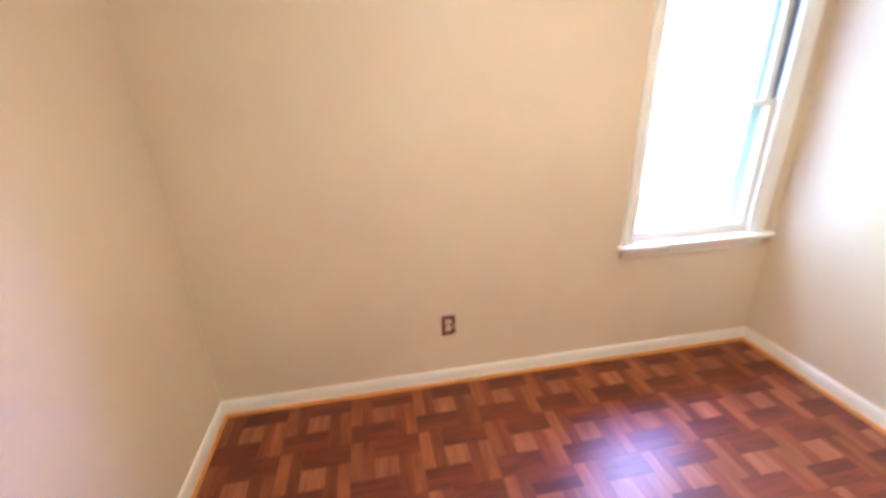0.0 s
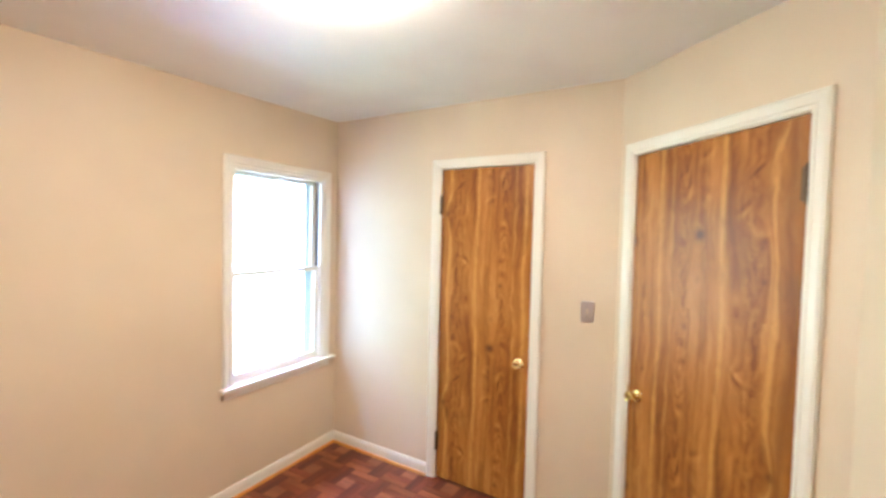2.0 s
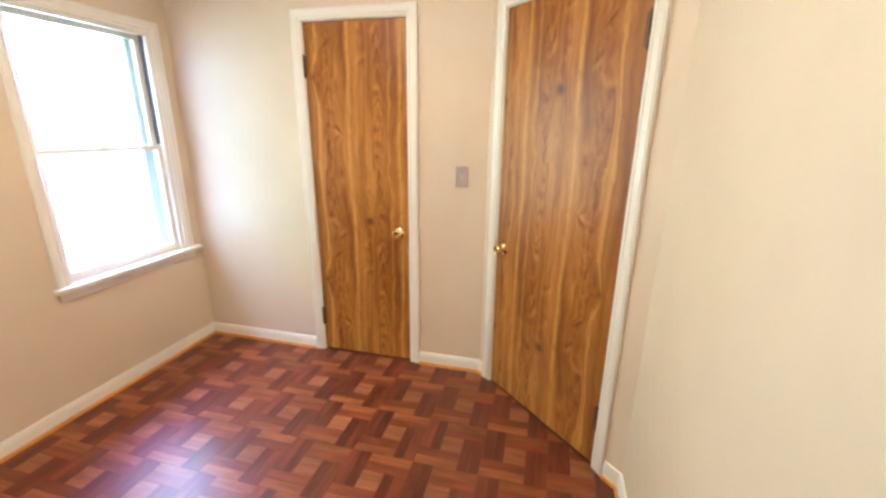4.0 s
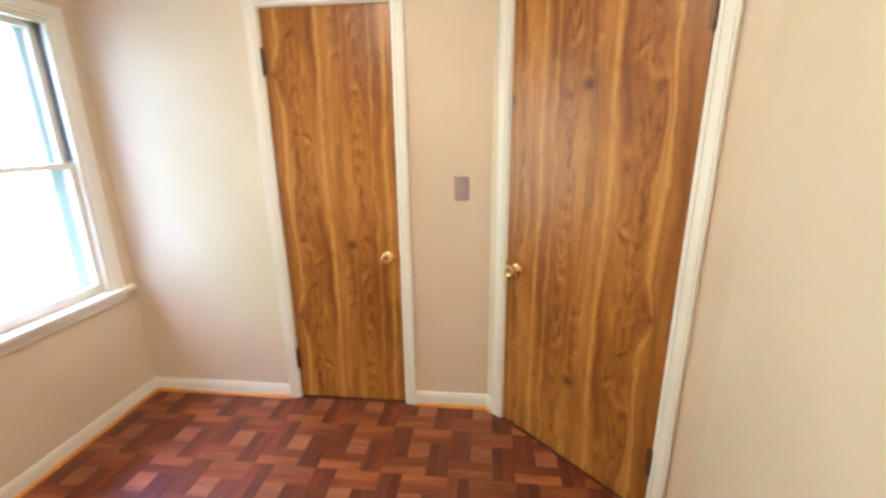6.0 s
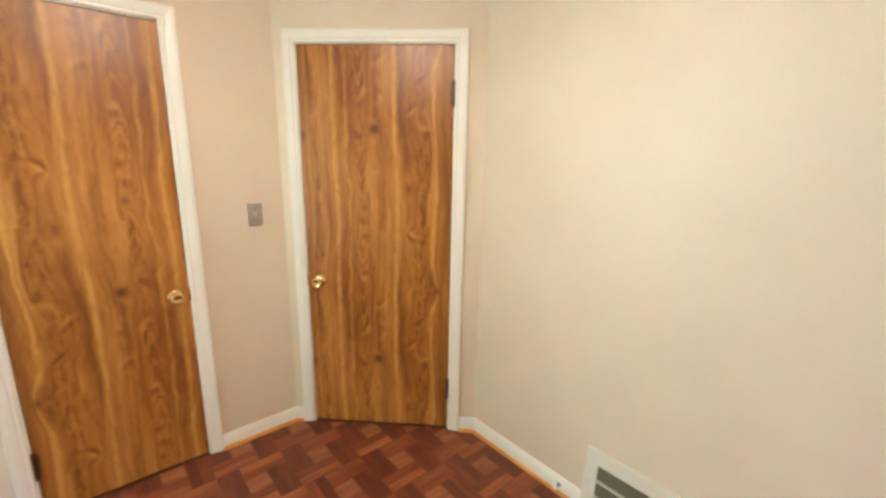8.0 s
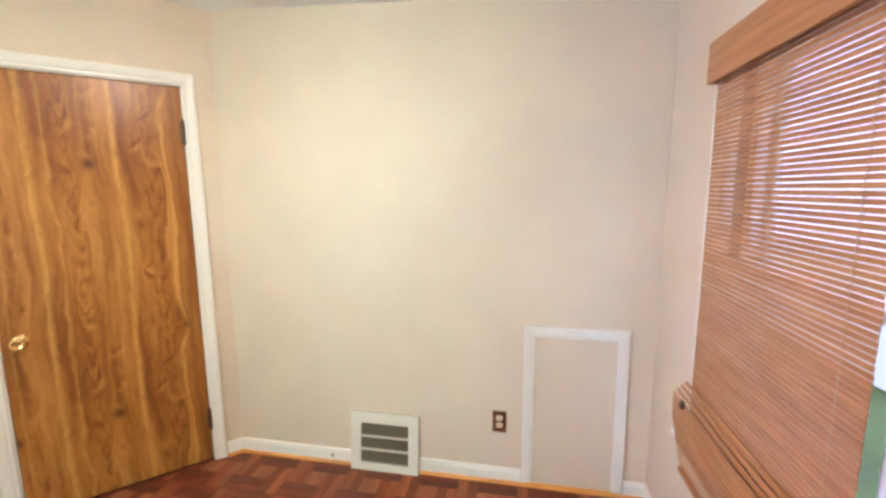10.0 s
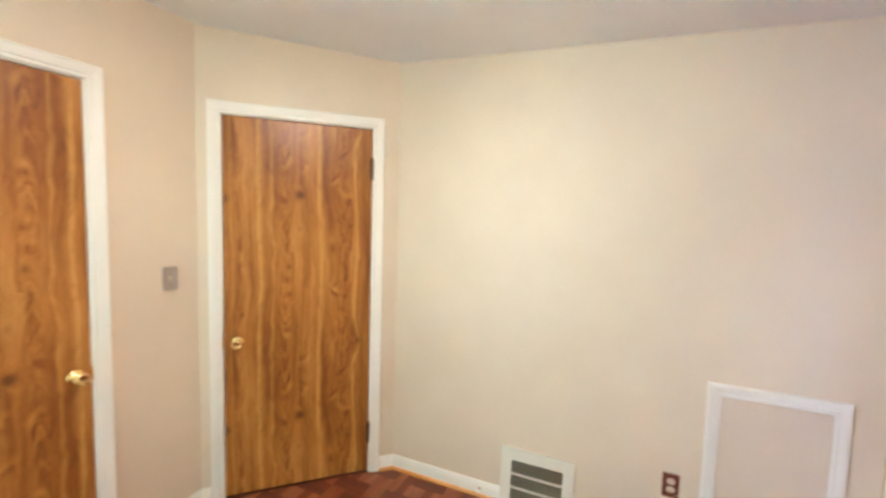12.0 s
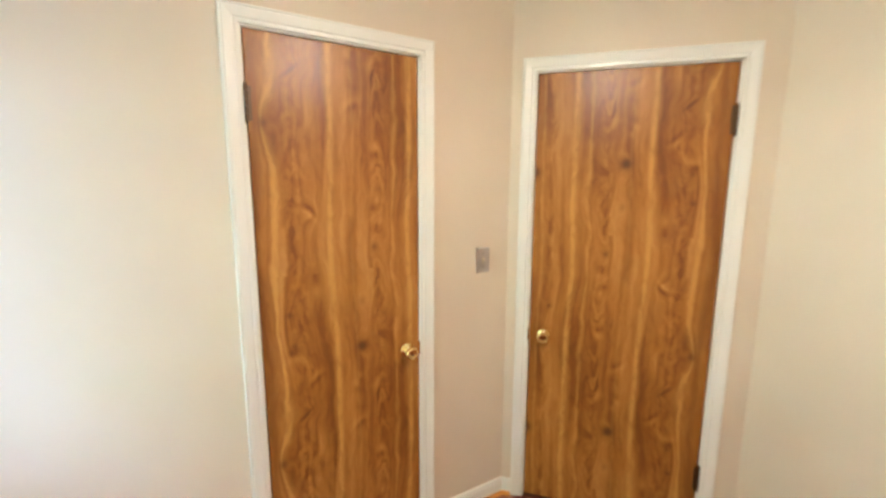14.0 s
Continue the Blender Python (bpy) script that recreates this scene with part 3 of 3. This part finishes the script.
bm = bmesh.new()
for r in ((0, W, 0.002, 0.044), (0, W, 0.262, H), (0, 0.055, 0.044, 0.262), (W - 0.055, W, 0.044, 0.262)):
    slab_on_face(bm, *r, 0.0, 0.012)
part("register_frame", bm, CREAM, reg, "cream enamelled frame")
bm = bmesh.new()
box(bm, 0.001, 0.004, -0.040, -0.0005, 0.003, 0.03)
for x0, x1 in ((0.0, 0.003), (W - 0.003, W)):
    box(bm, x0, x1, 0, 1, 0.002, H - 0.002)
    for v in list(bm.verts)[-8:]:
        v.co.y = face_y(v.co.z) + 0.013 if v.co.y < 0.5 else -0.0005
box(bm, 0.003, W - 0.003, -0.012, -0.0005, H - 0.005, H - 0.002)
part("register_side", bm, CREAM, reg)
part("duct", boxes((0.05, W - 0.05, -0.006, -0.001, 0.04, 0.27)), DUCT, reg, "dark duct behind the bars")
for zc in (0.118, 0.190):
    bm = bmesh.new()
    slab_on_face(bm, 0.0555, W - 0.0555, zc - 0.004, zc + 0.004, -0.0005, 0.010)
    part("bar", bm, CREAM, reg, "cream horizontal bar")
LOUVRE = paint("register_louvre", (0.22, 0.20, 0.135), 0.45, 0.1)
k = 0
while 0.050 + k * 0.0088 < 0.258:
    zc = 0.050 + k * 0.0088
    k += 1
    if min(abs(zc - 0.118), abs(zc - 0.190)) < 0.0065:
        continue
    bm = bmesh.new()
    slab_on_face(bm, 0.0555, W - 0.0555, zc - 0.0012, zc + 0.0012, -0.004, 0.012)
    part("louvre", bm, LOUVRE, reg)
for xx in (0.02, W - 0.02):
    ob = part("screw", lathe(bmesh.new(), [(0.0045, 0.0), (0.0035, -0.002)], 12), STEEL, reg, "", True)
    ob.location = (xx, face_y(0.17) - 0.0003, 0.17)


def plate(name, m, x, z, label, category, metal_skin=STEEL):
    ob = holder(name, m @ pose(x, 0, z), label, category, group=name + "s")
    bm = bmesh.new()
    box(bm, -0.035, 0.035, -0.0055, -0.0003, -0.057, 0.057, bevel=0.0022)
    part("cover_plate", bm, metal_skin, ob, "polished metal cover plate")
    return ob


def screw(parent, x, z):
    ob = part("screw", lathe(bmesh.new(), [(0.0032, -0.0050), (0.0032, -0.0066), (0.0022, -0.0072)], 12), NICKEL, parent, "", True)
    ob.location = (x, 0, z)


def outlet(m, x, z, label):
    ob = plate("wall_outlet", m, x, z, label, "wall outlet", PLATE)
    for s in (-1, 1):
        bm = bmesh.new()
        lathe(bm, [(0.0165, -0.0052), (0.0165, -0.0074), (0.0155, -0.0080)], 24)
        for v in bm.verts:
            v.co.z = max(-0.0135, min(0.0135, v.co.z))
        rec = part("receptacle", bm, IVORY, ob, "ivory receptacle face")
        rec.location = (0, 0, s * 0.0195)
        part("slot", boxes((-0.0072, -0.0052, -0.0084, -0.0079, 0.0, 0.008), (0.0052, 0.0072, -0.0084, -0.0079, 0.0, 0.008),
                           (-0.002, 0.002, -0.0084, -0.0079, -0.0095, -0.0055)), SLOT, rec)
    screw(ob, 0, 0)


outlet(FRAME_A, 1.744 - XE, 0.350, "double wall outlet with polished metal plate below the window wall")
outlet(FRAME_D, CD[0] - 1.333, 0.335, "double wall outlet with polished metal plate beside the access panel")
sw = plate("light_switch", FRAME_B, YA - 2.788, 1.212, "single toggle light switch with polished metal plate between the doors", "light switch")
part("collar", boxes((-0.0055, 0.0055, -0.0066, -0.0056, -0.0125, 0.0125), bevel=0.0004), IVORY, sw)
tg = part("toggle", boxes((-0.0042, 0.0042, -0.0165, -0.006, -0.0045, 0.0045), bevel=0.0012), IVORY, sw, "ivory toggle")
tg.rotation_euler = (radians(-22), 0, 0)
screw(sw, 0, 0.030)
screw(sw, 0, -0.030)

stopper = holder("door_stop", FRAME_D @ pose(CD[0] - 2.25, -0.0125, 0.045), "small worn door stop screwed to the baseboard", "door stop")
part("stem", lathe(bmesh.new(), [(0.009, 0.0), (0.009, -0.003), (0.004, -0.005), (0.004, -0.026)], 16), NICKEL, stopper, "", True)
part("tip", lathe(bmesh.new(), [(0.006, -0.024), (0.008, -0.027), (0.008, -0.036), (0.006, -0.038)], 16), TRIM, stopper, "", True)

# ---- ceiling lamp ----
lamp = holder("ceiling_light", pose(2.15, 3.28, HC - FALL * (XB - 2.15), 0, -math.degrees(math.atan(FALL)), 0), "round frosted glass ceiling light, switched on", "ceiling light")
part("base", lathe(bmesh.new(), [(0.135, -0.0005), (0.14, -0.006), (0.14, -0.022), (0.13, -0.026)], 40, "z"), TRIM, lamp, "white metal base", True)
dome = [(0.13 * math.cos(a), -0.027 - 0.043 * math.sin(a)) for a in [i * math.pi / 2 / 10 for i in range(10)]] + [(0.004, -0.070)]
part("shade", lathe(bmesh.new(), dome, 40, "z"), glowing("lit_glass", LAMP_COLOUR, LAMP), lamp, "glowing frosted glass shade", True)

# ---- wooden blind ----
blind = holder("window_blind", FRAME_E @ pose(0.530, 0, 0), "orange-brown wooden slat blind hung over the window down past its sill", "window blind")
BW = 0.675
part("valance", boxes((0.0, BW, -0.078, -0.068, 1.818, 1.936), (0.0, 0.008, -0.068, -0.018, 1.818, 1.936), (BW - 0.008, BW, -0.068, -0.018, 1.818, 1.936),
                      bevel=0.0015), BLIND, blind, "flat orange-brown wooden valance")
part("headrail", boxes((0.012, BW - 0.012, -0.062, -0.024, 1.885, 1.925)), TRIM, blind)
slat = part("slat", boxes((0.0, BW, -0.0012, 0.0012, -0.0058, 0.0058)), BLIND, blind)
PITCH = 0.0138
zz, i = 1.870, 0
while zz > 0.640:
    ob = slat if i == 0 else new("slat", slat.data)
    ob.parent = blind
    ob.matrix_basis = pose(random.uniform(-0.0012, 0.0012), -0.045, zz, random.uniform(-5, 5))
    zz -= PITCH * random.uniform(0.95, 1.05)
    i += 1
# the lower end hangs out over the window stool and curls back under it
zz, i = 0.850, 0
while zz > 0.535:
    ob = new("slat", slat.data)
    ob.parent = blind
    k = min(1.0, i / 3)
    curl = max(0.0, 0.72 - zz)
    ob.matrix_basis = pose(-0.012 - 0.016 * k + 0.10 * curl + random.uniform(-0.0015, 0.0015), -0.062 - 0.028 * k + 0.16 * curl, zz,
                           random.uniform(-6, 6) - 22 * (1 - k) + 26 * min(1, curl * 9))
    zz -= PITCH * random.uniform(0.98, 1.16)
    i += 1
part("bottom_rail", boxes((-0.010, BW - 0.010, -0.066, -0.050, zz - 0.012, zz + 0.004), bevel=0.002), BLIND, blind, "wooden bottom rail")
for cx in (0.07, BW / 2, BW - 0.07):
    part("warp_cord", boxes((cx - 0.001, cx + 0.001, -0.0470, -0.0463, 0.86, 1.885), (cx - 0.001, cx + 0.001, -0.0437, -0.0430, 0.86, 1.885)), CORD, blind)
bm = bmesh.new()
lathe(bm, [(0.003, -0.016), (0.009, -0.008), (0.010, 0.002), (0.006, 0.012), (0.002, 0.016)], 16, "z")
ob = part("cord_knob", bm, BRONZE, blind, "small dark cord knob", True)
ob.location = (0.075, -0.102, 0.812)
for xx in (-0.022, BW + 0.006):
    part("bracket", boxes((xx, xx + 0.016, -0.05, -0.0165, 1.925, 1.931), (xx, xx + 0.016, -0.0185, -0.0165, 1.905, 1.931)), STEEL, blind, "small metal bracket")

# ---- floor pieces ----
U = 0.05
X0, Y0 = 2.935, 3.020
# rows and columns of each piece in a repeat of six by six, its colour, and whether its grain runs along y
PIECES = [(0, 2, 0, 2, "light", True), (2, 3, 4, 8, "mid", True), (3, 4, 4, 8, "warm", True), (4, 5, 0, 4, "warm", True), (5, 6, 0, 4, "mid", True),
          (0, 4, 2, 3, "dark", False), (0, 4, 3, 4, "rust", False), (4, 8, 4, 5, "rust", False), (4, 8, 5, 6, "dark", False)]
TONES = {"light": (0.285, 0.098, 0.044), "warm": (0.270, 0.082, 0.032), "mid": (0.195, 0.048, 0.021), "rust": (0.165, 0.038, 0.018), "dark": (0.130, 0.029, 0.016)}
ROOM = [(XE, YD), CD, BC, (XB, YA), (XE, YA)]
GAP, TOP, LIP = 0.0004, 0.0, 0.0009


def clip(poly):
    """The part of a polygon that lies inside the room's plan."""
    for (ax, ay), (bx, by) in zip(ROOM, ROOM[1:] + ROOM[:1]):
        def side(p):
            return (bx - ax) * (p[1] - ay) - (by - ay) * (p[0] - ax)
        out = []
        for p, q in zip(poly, poly[1:] + poly[:1]):
            sp, sq = side(p), side(q)
            if sp >= 0:
                out.append(p)
            if (sp >= 0) != (sq >= 0):
                f = sp / (sp - sq)
                out.append((p[0] + f * (q[0] - p[0]), p[1] + f * (q[1] - p[1])))
        poly = out
        if len(poly) < 3:
            return []
    return poly


def piece_faces(poly):
    """A shallow slab: a top a little smaller than its foot."""
    cx, cy = sum(p[0] for p in poly) / len(poly), sum(p[1] for p in poly) / len(poly)
    top = [(p[0] + math.copysign(0.0005, cx - p[0]), p[1] + math.copysign(0.0005, cy - p[1]), TOP) for p in poly]
    foot = [(p[0], p[1], TOP - LIP) for p in poly]
    k = len(poly)
    return top + foot, [tuple(range(k))] + [(i, k + i, k + (i + 1) % k, (i + 1) % k) for i in range(k)]


def piece_mesh(name, rows, mats):
    verts, faces, uvs, index = [], [], [], []
    for poly, along_y, mi, origin in rows:
        v, f = piece_faces(poly)
        n0 = len(verts)
        verts += v
        for face in f:
            faces.append(tuple(n0 + i for i in face))
            index.append(mi)
            for i in face:
                x, y = v[i][0] - origin[0], v[i][1] - origin[1]
                uvs.append((y, x) if along_y else (x, y))
    me = bpy.data.meshes.new(name)
    me.from_pydata(verts, [], faces)
    me.uv_layers.new(name="grain").data.foreach_set("uv", [c for uv in uvs for c in uv])
    me.polygons.foreach_set("material_index", index)
    for m in mats:
        me.materials.append(m)
    me.update()
    return me


names = list(TONES)
single = {n: parquet("parquet_" + n, TONES[n], False) for n in names}
joined = [parquet("parquet_field_" + n, TONES[n], True) for n in names]
found = []
for i in range(-8, 8):
    for j in range(-8, 8):
        for k, (r0, r1, c0, c1, tone, along_y) in enumerate(PIECES):
            xa, xb = X0 - (r1 + 6 * i) * U + GAP, X0 - (r0 + 6 * i) * U - GAP
            ya, yb = Y0 - (c1 + 6 * j) * U + GAP, Y0 - (c0 + 6 * j) * U - GAP
            full = [(xa, ya), (xb, ya), (xb, yb), (xa, yb)]
            poly = clip(full)
            if poly:
                centre = ((xa + xb) / 2, (ya + yb) / 2)
                found.append((math.dist(centre, (2.75, 2.75)), k, poly, poly == full, along_y, tone, centre))
found.sort(key=lambda f: f[0])
shared = {}
for _, k, poly, whole, along_y, tone, centre in found[:300]:
    local = [(x - centre[0], y - centre[1]) for x, y in poly]
    name = "parquet_block" if tone == "light" else "parquet_strip"
    if not whole or k not in shared:
        me = piece_mesh(name, [(local, along_y, 0, (0, 0))], [single[tone]])
        if whole:
            shared[k] = me
    else:
        me = shared[k]
    ob = new(name, me)
    ob.parent = floor
    ob.location = (centre[0], centre[1], 0)
me = piece_mesh("parquet_field", [(p, a, names.index(tone), c) for _, _, p, _, a, tone, c in found[300:]], joined)
ob = new("parquet_field", me)
ob.parent = floor
tagged(ob, kind="stuff")
